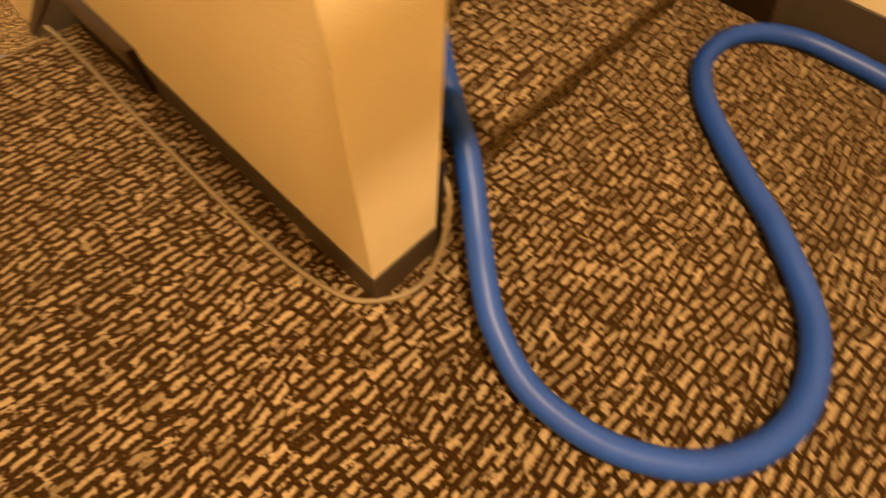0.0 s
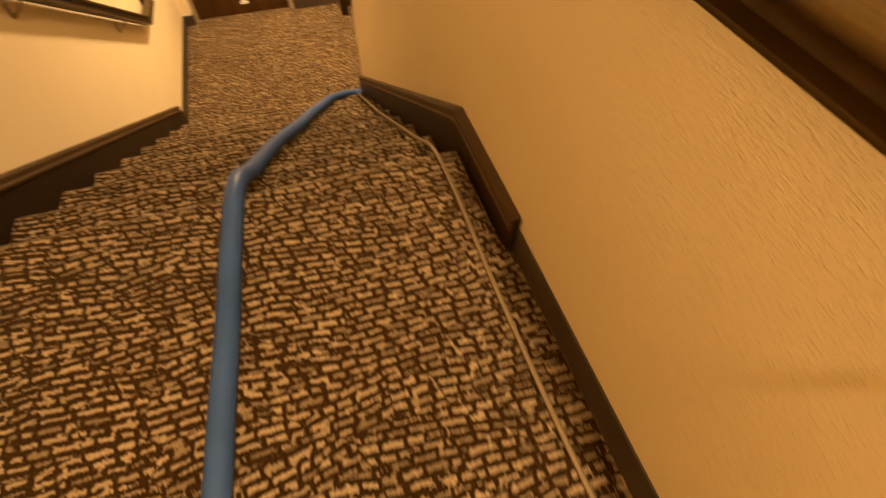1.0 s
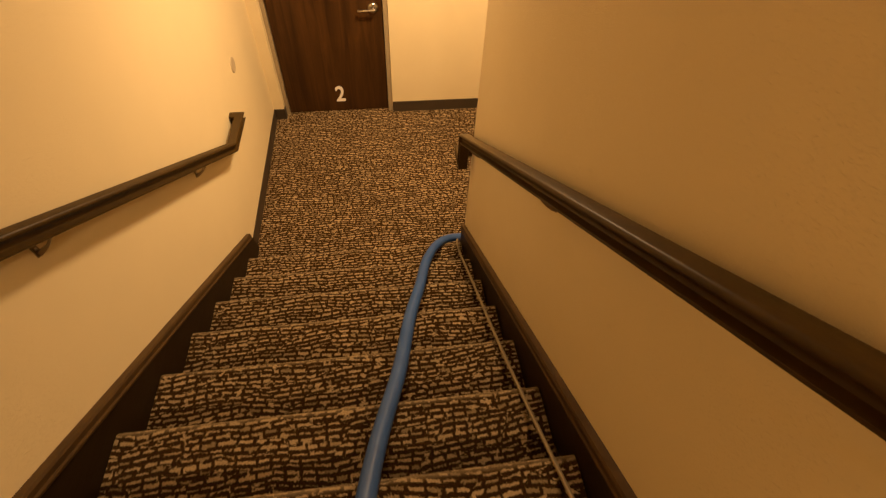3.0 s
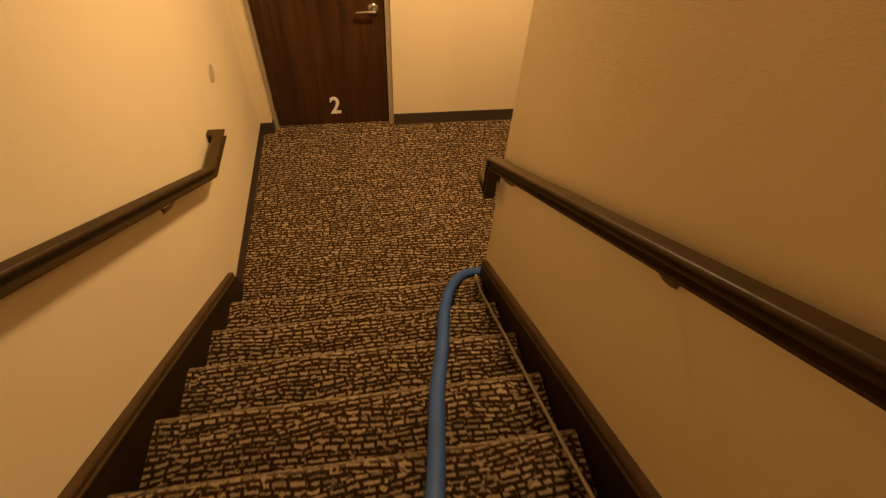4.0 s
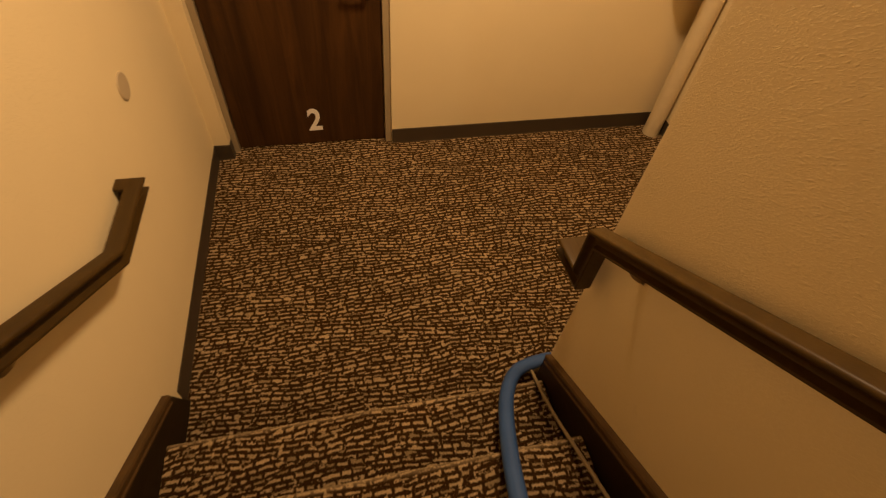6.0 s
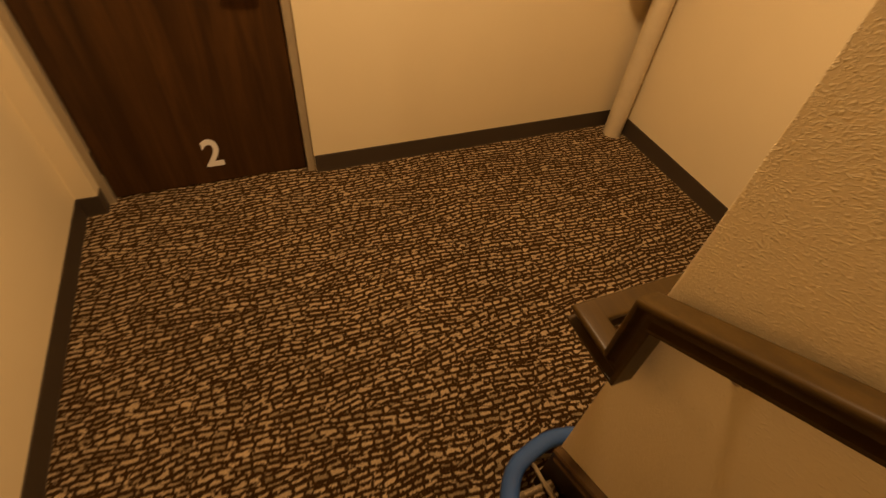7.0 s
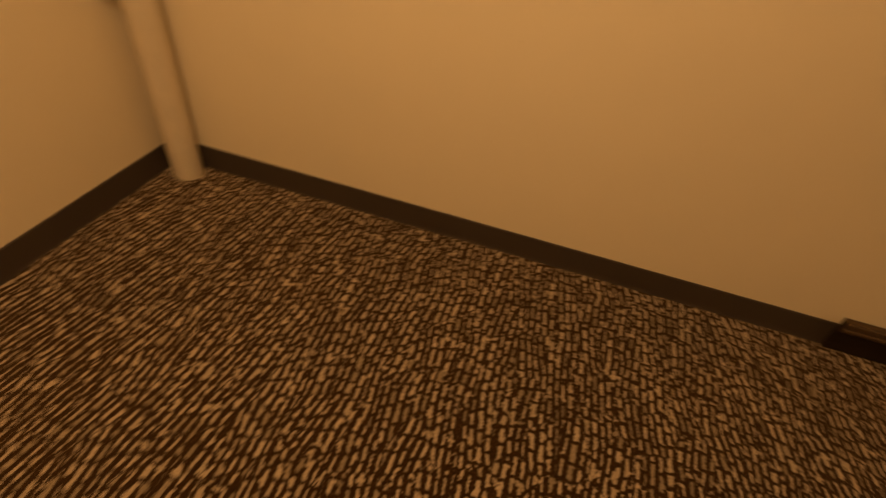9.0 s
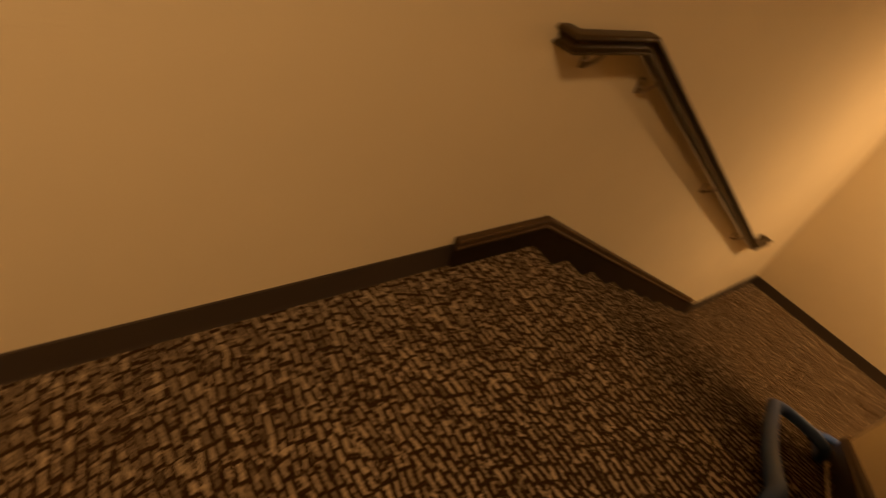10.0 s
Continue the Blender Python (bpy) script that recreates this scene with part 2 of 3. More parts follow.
CARPET = make_carpet()
PLASTER = make_plaster("cream_wall_paint", WALL, 0.42, 0.635, 0.46)
PARTITION = make_plaster("cream_partition_paint", WALL, 0.42, 0.52, 0.36, 0.065)
CEILING = make_plaster("white_ceiling_paint", (0.80, 0.74, 0.64), 0.4)
DOOR_WOOD = make_wood("dark_walnut_veneer", DOOR_LIGHT, DOOR_DARK, 0.42, 16.0, 2)
RAIL_WOOD = make_wood("dark_stained_rail_wood", RAIL_LIGHT, RAIL_DARK, 0.40, 26.0, 1)
SKIRT_WOOD = make_wood("dark_stained_skirt_wood", SKIRT_LIGHT, SKIRT_DARK, 0.45, 22.0, 1)
# lighter than the board: wear, and light falling on the top put into the colour
CAP_WOOD = make_wood("worn_lit_moulding_wood", CAP_LIGHT, CAP_DARK, 0.5, 22.0, 1)
VINYL = make_paint("dark_vinyl_base", VINYL_COLOUR, 0.5)
FRAME_PAINT = make_paint("tan_frame_enamel", FRAME_COLOUR, 0.38)
PIPE_PAINT = make_paint("cream_pipe_enamel", PIPE_COLOUR, 0.4)
STEEL = make_paint("satin_steel", (0.55, 0.5, 0.42), 0.3, metal=1.0)
DARK_STEEL = make_paint("worn_bracket_steel", (0.27, 0.21, 0.15), 0.36, metal=1.0)
NUMBER = make_paint("white_number_vinyl", (0.85, 0.80, 0.72), 0.5, wear=0.05)
DISC = make_paint("tan_cover_plate", (0.50, 0.40, 0.26), 0.5)
HOSE = make_paint("blue_ribbed_hose", HOSE_COLOUR, 0.42, spec=0.40, wear=0.18)
HOSE_DULL = make_paint("dull_blue_ribbed_hose", HOSE_DULL_COLOUR, 0.40, spec=0.35, wear=0.25)
CABLE = make_paint("tan_cable_jacket", CABLE_COLOUR, 0.45)
BLACK = make_paint("dark_gap", (0.02, 0.018, 0.015), 0.8)


# ---- building blocks ----
def box(bm, x0, x1, y0, y1, z0, z1, bevel=0.0):
    vs = [bm.verts.new((x, y, z)) for x in (x0, x1) for y in (y0, y1) for z in (z0, z1)]
    faces = [bm.faces.new([vs[i] for i in q]) for q in ((0, 1, 3, 2), (4, 6, 7, 5), (0, 4, 5, 1), (2, 3, 7, 6), (0, 2, 6, 4), (1, 5, 7, 3))]
    if bevel:
        edges = {e for f in faces for e in f.edges}
        bmesh.ops.bevel(bm, geom=list(edges), offset=bevel, segments=2, affect="EDGES", profile=0.6)


def prism(bm, outline, x0, x1, bevel=0.0):
    """An outline of (y, z) points, solid from x0 to x1."""
    a = [bm.verts.new((x0, y, z)) for y, z in outline]
    b = [bm.verts.new((x1, y, z)) for y, z in outline]
    faces = [bm.faces.new(a), bm.faces.new(b[::-1])]
    k = len(outline)
    faces += [bm.faces.new((a[i], b[i], b[(i + 1) % k], a[(i + 1) % k])) for i in range(k)]
    if bevel:
        edges = {e for f in faces[2:] for e in f.edges}
        bmesh.ops.bevel(bm, geom=list(edges), offset=bevel, segments=2, affect="EDGES", profile=0.6)


def flat_prism(bm, outline, z0, z1):
    """An outline of (x, y) points, solid from z0 to z1."""
    a = [bm.verts.new((x, y, z0)) for x, y in outline]
    b = [bm.verts.new((x, y, z1)) for x, y in outline]
    bm.faces.new(a[::-1])
    bm.faces.new(b)
    k = len(outline)
    for i in range(k):
        bm.faces.new((a[i], a[(i + 1) % k], b[(i + 1) % k], b[i]))


def tube(bm, a, b, r0, r1=None, sides=20):
    """A closed round bar from a to b."""
    a, b = Vector(a), Vector(b)
    r1 = r0 if r1 is None else r1
    q = (b - a).to_track_quat("Z", "Y")
    rings = []
    for c, r in ((a, r0), (b, r1)):
        rings.append([bm.verts.new(c + q @ Vector((r * math.cos(i * math.tau / sides), r * math.sin(i * math.tau / sides), 0))) for i in range(sides)])
    for i in range(sides):
        j = (i + 1) % sides
        bm.faces.new((rings[0][i], rings[0][j], rings[1][j], rings[1][i]))
    bm.faces.new(rings[0][::-1])
    bm.faces.new(rings[1])


def sweep(bm, profile, path, up=(0, 0, 1)):
    """A profile of (side, up) points along straight runs, mitred at the corners."""
    path = [Vector(p) for p in path]
    ways = [(b - a).normalized() for a, b in zip(path, path[1:])]
    side = ways[0].cross(Vector(up)).normalized()
    top = side.cross(ways[0]).normalized()
    rings = [[bm.verts.new(path[0] + side * s + top * u) for s, u in profile]]
    for i in range(1, len(path)):
        d = ways[i - 1]
        n = (d + ways[i]).normalized() if i < len(ways) else d
        ring = []
        for v in rings[-1]:
            ring.append(bm.verts.new(v.co + d * ((path[i] - v.co).dot(n) / d.dot(n))))
        rings.append(ring)
    k = len(profile)
    for r, s in zip(rings, rings[1:]):
        for i in range(k):
            bm.faces.new((r[i], r[(i + 1) % k], s[(i + 1) % k], s[i]))
    bm.faces.new(rings[0][::-1])
    bm.faces.new(rings[-1])


def part(name, bm, mat, parent=None, label="", smooth=False):
    bmesh.ops.recalc_face_normals(bm, faces=bm.faces)
    me = bpy.data.meshes.new(name)
    bm.to_mesh(me)
    bm.free()
    me.materials.append(mat)
    if smooth:
        me.shade_smooth()
    ob = new(name, me)
    if parent:
        ob.parent = parent
    if label:
        ob["label"] = label
    return ob


def empty(name, label, category, group="", kind=""):
    return tagged(new(name), label, category, group, kind)


def structure(ob, label, category):
    return tagged(ob, label, category, kind="structure")


# ---- large structure ----
LOW, HIGH = -STOREY - 0.25, STOREY + CLEAR + 1.9
WT = 0.15

bm = bmesh.new()
box(bm, -WT, 0, YB - WT, YD + WT, LOW, HIGH)
structure(part("wall_left", bm, PLASTER), "cream painted drywall beside the upper flight", "wall")

bm = bmesh.new()
box(bm, XR, XR + WT, YB - WT, YD + WT, LOW, HIGH)
structure(part("wall_right", bm, PLASTER), "cream painted drywall beside the lower flight", "wall")

bm = bmesh.new()
box(bm, 0, XR, YB - WT, YB, LOW, HIGH)
structure(part("wall_back", bm, PLASTER), "cream painted wall behind the stair landings", "wall")

JL, DL, DR, JR, DOOR_H = 0.086, 0.117, 1.005, 1.043, 2.04
bm = bmesh.new()
box(bm, JR, XR, YD, YD + WT, LOW, HIGH)
box(bm, 0, JL, 1.735, YD + WT, LOW, HIGH)
box(bm, JL, JR, YD, YD + WT, DOOR_H + 0.05, HIGH)
box(bm, JL, JR, YD, YD + WT, LOW, -0.02)
structure(part("wall_door", bm, PLASTER), "cream painted wall with the stairwell door", "wall")

bm = bmesh.new()
box(bm, PX, PX + PT, PY0, PY1, LOW, HIGH, bevel=0.0025)
structure(part("partition_wall", bm, PARTITION), "cream textured partition between the two flights", "wall")

# landings, each a thick slab under carpet
bm = bmesh.new()
flat_prism(bm, ((0, -0.06), (PX + 0.02, -0.06), (PX + 0.02, PY1 - 0.01), (PX + PT - 0.02, PY1 - 0.01), (PX + PT - 0.02, TOP_B + RUN + 0.06), (XR, TOP_B + RUN + 0.06), (XR, YD + 0.12), (0, YD + 0.12)), -0.20, 0.0)
structure(part("floor_landing", bm, CARPET), "brown and tan patterned carpet on the landing", "floor")

bm = bmesh.new()
flat_prism(bm, ((0, YB), (XR, YB), (XR, FOOT_C + 0.06), (PX + PT - 0.02, FOOT_C + 0.06), (PX + PT - 0.02, PY0 + 0.01), (PX + 0.02, PY0 + 0.01), (PX + 0.02, TOP_A - RUN - 0.06), (0, TOP_A - RUN - 0.06)), STOREY - 0.20, STOREY)
structure(part("floor_top_landing", bm, CARPET), "brown and tan patterned carpet on the top landing", "floor")

bm = bmesh.new()
flat_prism(bm, ((0, YB), (XR, YB), (XR, TOP_B - 8 * RUN + 0.06), (PX + PT - 0.02, TOP_B - 8 * RUN + 0.06), (PX + PT - 0.02, PY0 + 0.01), (PX + 0.02, PY0 + 0.01), (PX + 0.02, TOP_A - 0.03), (0, TOP_A - 0.03)), -STOREY - 0.20, -STOREY)
structure(part("floor_low_landing", bm, CARPET), "brown and tan patterned carpet on the lower landing", "floor")

# ceilings: flat over the landings, sloping over the flights
bm = bmesh.new()
flat_prism(bm, ((0, 0), (PX, 0), (PX, PY1), (PX + PT, PY1), (PX + PT, TOP_B), (XR, TOP_B), (XR, YD), (0, YD)), CLEAR, CLEAR + 0.12)
structure(part("ceiling_landing", bm, CEILING), "white painted ceiling over the landing", "ceiling")
bm = bmesh.new()
flat_prism(bm, ((0, YB), (XR, YB), (XR, FOOT_C), (PX + PT, FOOT_C), (PX + PT, PY0), (PX, PY0), (PX, TOP_A), (0, TOP_A)), STOREY + CLEAR, STOREY + CLEAR + 0.12)
structure(part("ceiling_top", bm, CEILING), "white painted ceiling over the top landing", "ceiling")
bm = bmesh.new()
flat_prism(bm, ((0, YB), (XR, YB), (XR, FOOT_C), (PX + PT, FOOT_C), (PX + PT, PY0), (PX, PY0), (PX, TOP_A), (0, TOP_A)), STOREY - 0.30, STOREY - 0.204)
structure(part("ceiling_low", bm, CEILING), "white painted ceiling over the lower landing", "ceiling")
bm = bmesh.new()
prism(bm, ((0, CLEAR), (TOP_A, STOREY + CLEAR), (TOP_A, STOREY + CLEAR + 0.12), (0, CLEAR + 0.12)), 0, PX)
structure(part("ceiling_slope_upper_flight", bm, CEILING), "white sloping soffit over the upper flight", "ceiling")
bm = bmesh.new()
prism(bm, ((TOP_B, STOREY + CLEAR - 0.12), (TOP_B, CLEAR), (FOOT_C, STOREY - 0.30), (FOOT_C, STOREY - 0.21), (TOP_B, CLEAR + 0.04)), PX + PT, XR)
structure(part("ceiling_slope_lower_flight", bm, CEILING), "white sloping soffit over the lower flight", "ceiling")
bm = bmesh.new()
prism(bm, ((FOOT_C, STOREY + CLEAR), (TOP_B, HIGH - 0.4), (TOP_B, HIGH - 0.28), (FOOT_C, STOREY + CLEAR + 0.12)), PX + PT, XR)
structure(part("ceiling_slope_upward_flight", bm, CEILING), "white sloping soffit over the flight going up", "ceiling")
bm = bmesh.new()
box(bm, 0, PX, TOP_A - 0.03, TOP_A + 0.10, LOW, STOREY - 0.22)
structure(part("wall_under_flight", bm, PLASTER), "plain wall under the upper flight", "wall")


def base_run(name, pts, z, side, height=BASE_H):
    """Vinyl cove base along (x, y) points, its back to the wall; side -1 or 1 tells which way it stands out."""
    bm = bmesh.new()
    prof = [(0, 0), (0.0068, 0), (0.0052, 0.006), (0.0044, 0.014), (0.0040, height - 0.004), (0.002, height), (0, height)]
    sweep(bm, [(s * side, u) for s, u in prof], [(x, y, z) for x, y in pts])
    return structure(part(name, bm, VINYL), "dark brown vinyl base along the wall foot", "baseboard")


SK_END = 0.44          # level part of a skirt beyond its bend
SK_TOP = 0.133         # its height over a landing
TIP = 0.155            # how far a skirt runs past the lowest nosing
SK_OVER = 0.315        # its height at the lowest nosing
FOOT_B = TOP_B - 8 * RUN
BEND = (SK_OVER - STOREY - SK_TOP) / SLOPE

base_run("baseboard_left", ((0, 0.225), (0, 1.735), (JL, 1.735), (JL, YD + 0.012)), 0, 1)
base_run("baseboard_door_wall", ((JR + 0.002, YD), (XR, YD), (XR, FOOT_B - BEND + SK_END)), 0, 1)
base_run("baseboard_partition_top", ((PX, BEND - SK_END), (PX, PY0), (PX + PT, PY0)), STOREY, 1, 0.094)
base_run("baseboard_top_right", ((XR, FOOT_C - 0.165), (XR, YB), (0, YB), (0, BEND - SK_END)), STOREY, 1, 0.142)
base_run("baseboard_low_right", ((XR, TOP_B - 8 * RUN - 0.22), (XR, YB), (0, YB), (0, TOP_A)), -STOREY, 1)
base_run("baseboard_partition_landing", ((PX, PY1), (PX + PT, PY1), (PX + PT, FOOT_B - BEND + SK_END)), 0, -1)


# ---- stairs ----
def step_mesh(width):
    """One carpeted step: a tread with a rounded nosing and its riser. Its nosing lies on y = 0, its top on z = 0; it rises towards -y."""
    bm = bmesh.new()
    r = 0.018
    prof = [(-RUN - 0.06, 0.0), (-r * 1.6, 0.0)]
    for i in range(1, 7):
        a = math.radians(90 - 180 * i / 6)
        prof.append((-r + r * math.cos(a), -r + r * math.sin(a)))
    prof += [(-r - 0.012, -2 * r - 0.001), (-OVERHANG, -2 * r - 0.010), (-OVERHANG - 0.002, -RISE - 0.002), (-RUN - 0.06, -RISE - 0.002)]
    prism(bm, prof, 0, width)
    return bm


def flight(name, x0, x1, y_top, z_top, ahead, label, count=N):
    """A flight whose top nosing is at y_top, z_top; it goes down towards ahead (1 or -1 along y)."""
    root = structure(new(name), label, "stairs")
    bm = step_mesh(x1 - x0)
    bmesh.ops.recalc_face_normals(bm, faces=bm.faces)
    me = bpy.data.meshes.new("step")
    for v in bm.verts:
        v.co.y *= ahead
    bmesh.ops.recalc_face_normals(bm, faces=bm.faces)
    bm.to_mesh(me)
    bm.free()
    me.materials.append(CARPET_STEP[ahead])
    for k in range(count):
        ob = new("step", me)
        ob.parent = root
        ob.location = (x0, y_top + ahead * RUN * k, z_top - RISE * k)
    bm = bmesh.new()
    low = count * RISE
    y1 = y_top + ahead * RUN * (count - 1)
    back = -RUN * ahead
    prism(bm, ((y_top + back, z_top - RISE - 0.004), (y1 + back, z_top - low - 0.004), (y1 - 0.07 * ahead, z_top - low - 0.004), (y1 - 0.07 * ahead, z_top - low - 0.10), (y1 + back, z_top - low - 0.10 - 0.02), (y_top + back, z_top - RISE - 0.26)), x0, x1)
    part("carriage", bm, CEILING, root, "painted underside of the flight")
    return root


def make_step_carpet(ahead, lit_nosing):
    """The carpet running over treads and risers of a flight that goes down towards ahead."""
    m = CARPET.copy()
    m.name = "patterned_step_carpet"
    n, l = m.node_tree.nodes, m.node_tree.links
    info = n.new("ShaderNodeObjectInfo")
    coords = [k for k in n if k.bl_idname == "ShaderNodeTexCoord"][0]
    add = n.new("ShaderNodeVectorMath")
    add.operation = "ADD"
    targets = [k.to_socket for k in coords.outputs["Object"].links]
    l.new(coords.outputs["Object"], add.inputs[0])
    l.new(info.outputs["Location"], add.inputs[1])
    for t in targets:
        l.new(add.outputs[0], t)
    if ahead < 0:
        n["along"].operation = "ADD"
    if not lit_nosing:
        return m
    # paler colour on the nosing stands in for light caught by its rounded edge
    split = n.new("ShaderNodeSeparateXYZ")
    l.new(coords.outputs["Object"], split.inputs[0])
    nosing_light = n.new("ShaderNodeMapRange")
    nosing_light.interpolation_type = "SMOOTHSTEP"
    nosing_light.inputs["From Min"].default_value, nosing_light.inputs["From Max"].default_value = -0.026, -0.004
    l.new(maths(n, l, "MULTIPLY", split.outputs["Y"], float(ahead)), nosing_light.inputs["Value"])
    on_top = maths(n, l, "GREATER_THAN", split.outputs["Z"], -0.030)
    uneven = node(n, "ShaderNodeTexNoise", Scale=38.0, Detail=3.0, Roughness=0.6)
    l.new(add.outputs[0], uneven.inputs["Vector"])
    amount = maths(n, l, "MULTIPLY", maths(n, l, "MULTIPLY", nosing_light.outputs[0], on_top), maths(n, l, "MULTIPLY", uneven.outputs["Fac"], 0.70))
    base = n["Principled BSDF"].inputs["Base Color"]
    l.new(mix(n, l, amount, base.links[0].from_socket, CARPET_TAN), base)
    return m


CARPET_STEP = {1: make_step_carpet(1, True), -1: make_step_carpet(-1, False)}
flight("stairs_upper", 0.021, PX - 0.024, TOP_A, STOREY, 1, "carpeted flight down to the door landing, brown and tan")
flight("stairs_lower", PX + PT + 0.021, XR - 0.021, TOP_B, 0.0, -1, "carpeted flight down from the landing, brown and tan")
flight("stairs_upward", PX + PT + 0.021, XR - 0.021, FOOT_C + 8 * RUN, 2 * STOREY, -1, "carpeted flight going up from the top landing")


def skirt(name, x_wall, out, foot_y, foot_z, ahead, y_cut=None, tip=True):
    """A stair skirt board on a wall. foot_y, foot_z: the lowest nosing's y and the landing below; the flight goes down towards ahead."""
    def at(dy, dz):
        return (foot_y + ahead * dy, foot_z + dz)
    top_y = BEND
    end = TIP if y_cut is None else y_cut
    outline = [at(end + (0.07 if y_cut is None else 0), 0.004), at(end, SK_OVER - end * SLOPE), at(top_y, STOREY + SK_TOP), at(top_y - SK_END, STOREY + SK_TOP),
               at(top_y - SK_END, STOREY - 0.0), at(TOP_A - 0.02, STOREY - 0.05), at(-0.05, -0.10), at(end, -0.004)]
    x0, x1 = sorted((x_wall, x_wall + out * SKIRT_T))
    root = structure(new(name), "dark stained wooden skirt board along the stairs", "trim")
    bm = bmesh.new()
    prism(bm, outline, x0, x1)
    part("board", bm, SKIRT_WOOD, root)
    bm = bmesh.new()
    side = -1 if (out * ahead) > 0 else 1
    cap = [(-0.001, -0.046), (0.004, -0.046), (0.009, -0.040), (0.010, -0.032), (0.006, -0.026), (0.0075, -0.007), (0.003, 0.0005), (-SKIRT_T + 0.001, 0.0005), (-SKIRT_T + 0.001, -0.002), (-0.001, -0.002)]
    # the moulding stands on the face of the board, under its top edge
    xf = x_wall + out * SKIRT_T
    pts = [(xf, *at(end, SK_OVER - end * SLOPE)), (xf, *at(top_y, STOREY + SK_TOP)), (xf, *at(top_y - SK_END, STOREY + SK_TOP))]
    d = Vector(pts[1]) - Vector(pts[0])
    s = d.cross(Vector((0, 0, 1))).normalized().x
    sweep(bm, [(a * out * (1 if s > 0 else -1), b) for a, b in cap], pts)
    part("moulding", bm, CAP_WOOD, root, "brown moulding, lightened for wear and for light on its top")
    return root


skirt("trim_skirt_left", 0, 1, 0, 0, 1)
skirt("trim_skirt_partition_upper", PX, -1, 0, 0, 1, y_cut=PY1 - 0.002)
skirt("trim_skirt_right", XR, -1, FOOT_B, -STOREY, -1)
skirt("trim_skirt_partition_lower", PX + PT, 1, FOOT_B, -STOREY, -1, y_cut=FOOT_B - PY0 - 0.002)
skirt("trim_skirt_right_upward", XR, -1, FOOT_C, STOREY, -1)
skirt("trim_skirt_partition_upward", PX + PT, 1, FOOT_C, STOREY, -1, y_cut=FOOT_C - PY0 - 0.002)


# ---- door ----
def make_door():
    root = structure(new("door_1"), "dark walnut veneer stairwell door, closed, in a tan frame", "door")
    bm = bmesh.new()
    box(bm, DL + 0.003, DR - 0.003, DY, DY + 0.045, 0.008, DOOR_H - 0.003, bevel=0.002)
    part("leaf", bm, DOOR_WOOD, root, "dark walnut veneer leaf")
    for name, x0, x1 in (("jamb", JL, DL), ("jamb", DR, JR)):
        bm = bmesh.new()
        box(bm, x0, x1, YD + 0.016, DY + 0.09, -0.01, DOOR_H + 0.05, bevel=0.003)
        part(name, bm, FRAME_PAINT, root, "tan enamelled steel jamb")
    bm = bmesh.new()
    box(bm, DL, DR, YD + 0.016, DY + 0.09, DOOR_H, DOOR_H + 0.05, bevel=0.003)
    part("head", bm, FRAME_PAINT, root, "tan enamelled steel head")
    bm = bmesh.new()
    box(bm, JL + 0.001, JR - 0.001, DY + 0.091, DY + 0.13, -0.01, DOOR_H + 0.045)
    part("backing", bm, BLACK, root)
    for z in (0.214, 1.02, 1.83):
        bm = bmesh.new()
        tube(bm, (DL, DY - 0.010, z - 0.055), (DL, DY - 0.010, z + 0.055), 0.0085, sides=14)
        for k in (-0.018, 0.018):
            tube(bm, (DL, DY - 0.010, z + k - 0.0008), (DL, DY - 0.010, z + k + 0.0008), 0.0092, sides=14)
        box(bm, DL - 0.022, DL + 0.002, DY - 0.020, DY - 0.0145, z - 0.055, z + 0.055)
        part("hinge", bm, DARK_STEEL, root, "dark steel hinge")
    # lever handle: rose, neck and a lever with a soft return
    hx, hz = 0.930, 0.915
    bm = bmesh.new()
    tube(bm, (hx, DY + 0.001, hz), (hx, DY - 0.008, hz), 0.041, 0.040, 32)
    for k in range(5):
        a, b = math.radians(18 * k), math.radians(18 * (k + 1))
        tube(bm, (hx, DY - 0.008 - 0.020 * math.sin(a), hz), (hx, DY - 0.008 - 0.020 * math.sin(b), hz), 0.040 * math.cos(a), max(0.040 * math.cos(b), 0.002), 32)
    tube(bm, (hx, DY - 0.010, hz), (hx, DY - 0.058, hz), 0.0105, 0.0105, 18)
    handle = part("lever_handle", bm, STEEL, root, "satin steel lever handle", smooth=True)
    handle.data.set_sharp_from_angle(angle=radians(40))
    bm = bmesh.new()
    prof = [(0.011 * math.cos(a), 0.0085 * math.sin(a)) for a in [i * math.tau / 12 for i in range(12)]]
    sweep(bm, prof, ((hx + 0.014, DY - 0.055, hz), (hx - 0.02, DY - 0.056, hz), (hx - 0.075, DY - 0.054, hz - 0.002), (hx - 0.105, DY - 0.048, hz - 0.006), (hx - 0.118, DY - 0.040, hz - 0.008)))
    part("lever", bm, STEEL, handle)
    return root


door = make_door()

# the floor number on the door
text = bpy.data.curves.new("floor_number", "FONT")
text.body, text.size, text.extrude, text.offset = "2", 0.205, 0.0012, 0.0045
text.align_x = "CENTER"
tob = new("floor_number_text", text)
bpy.context.view_layer.update()
me = bpy.data.meshes.new_from_object(tob.evaluated_get(bpy.context.evaluated_depsgraph_get()))
bpy.data.objects.remove(tob)
me.materials.append(NUMBER)
xs, ys = [v.co.x for v in me.vertices], [v.co.y for v in me.vertices]
me.transform(Matrix.Translation((-(min(xs) + max(xs)) / 2, -min(ys), 0)))
me.transform(Matrix.Diagonal((0.081 / (max(xs) - min(xs)), 0.151 / (max(ys) - min(ys)), 1, 1)))
number = new("floor_number", me)
number.matrix_world = pose(0.583, DY - 0.0015, 0.100, 90, 0, 0)
tagged(number, "white floor number 2 stuck low on the dark door", "door number")

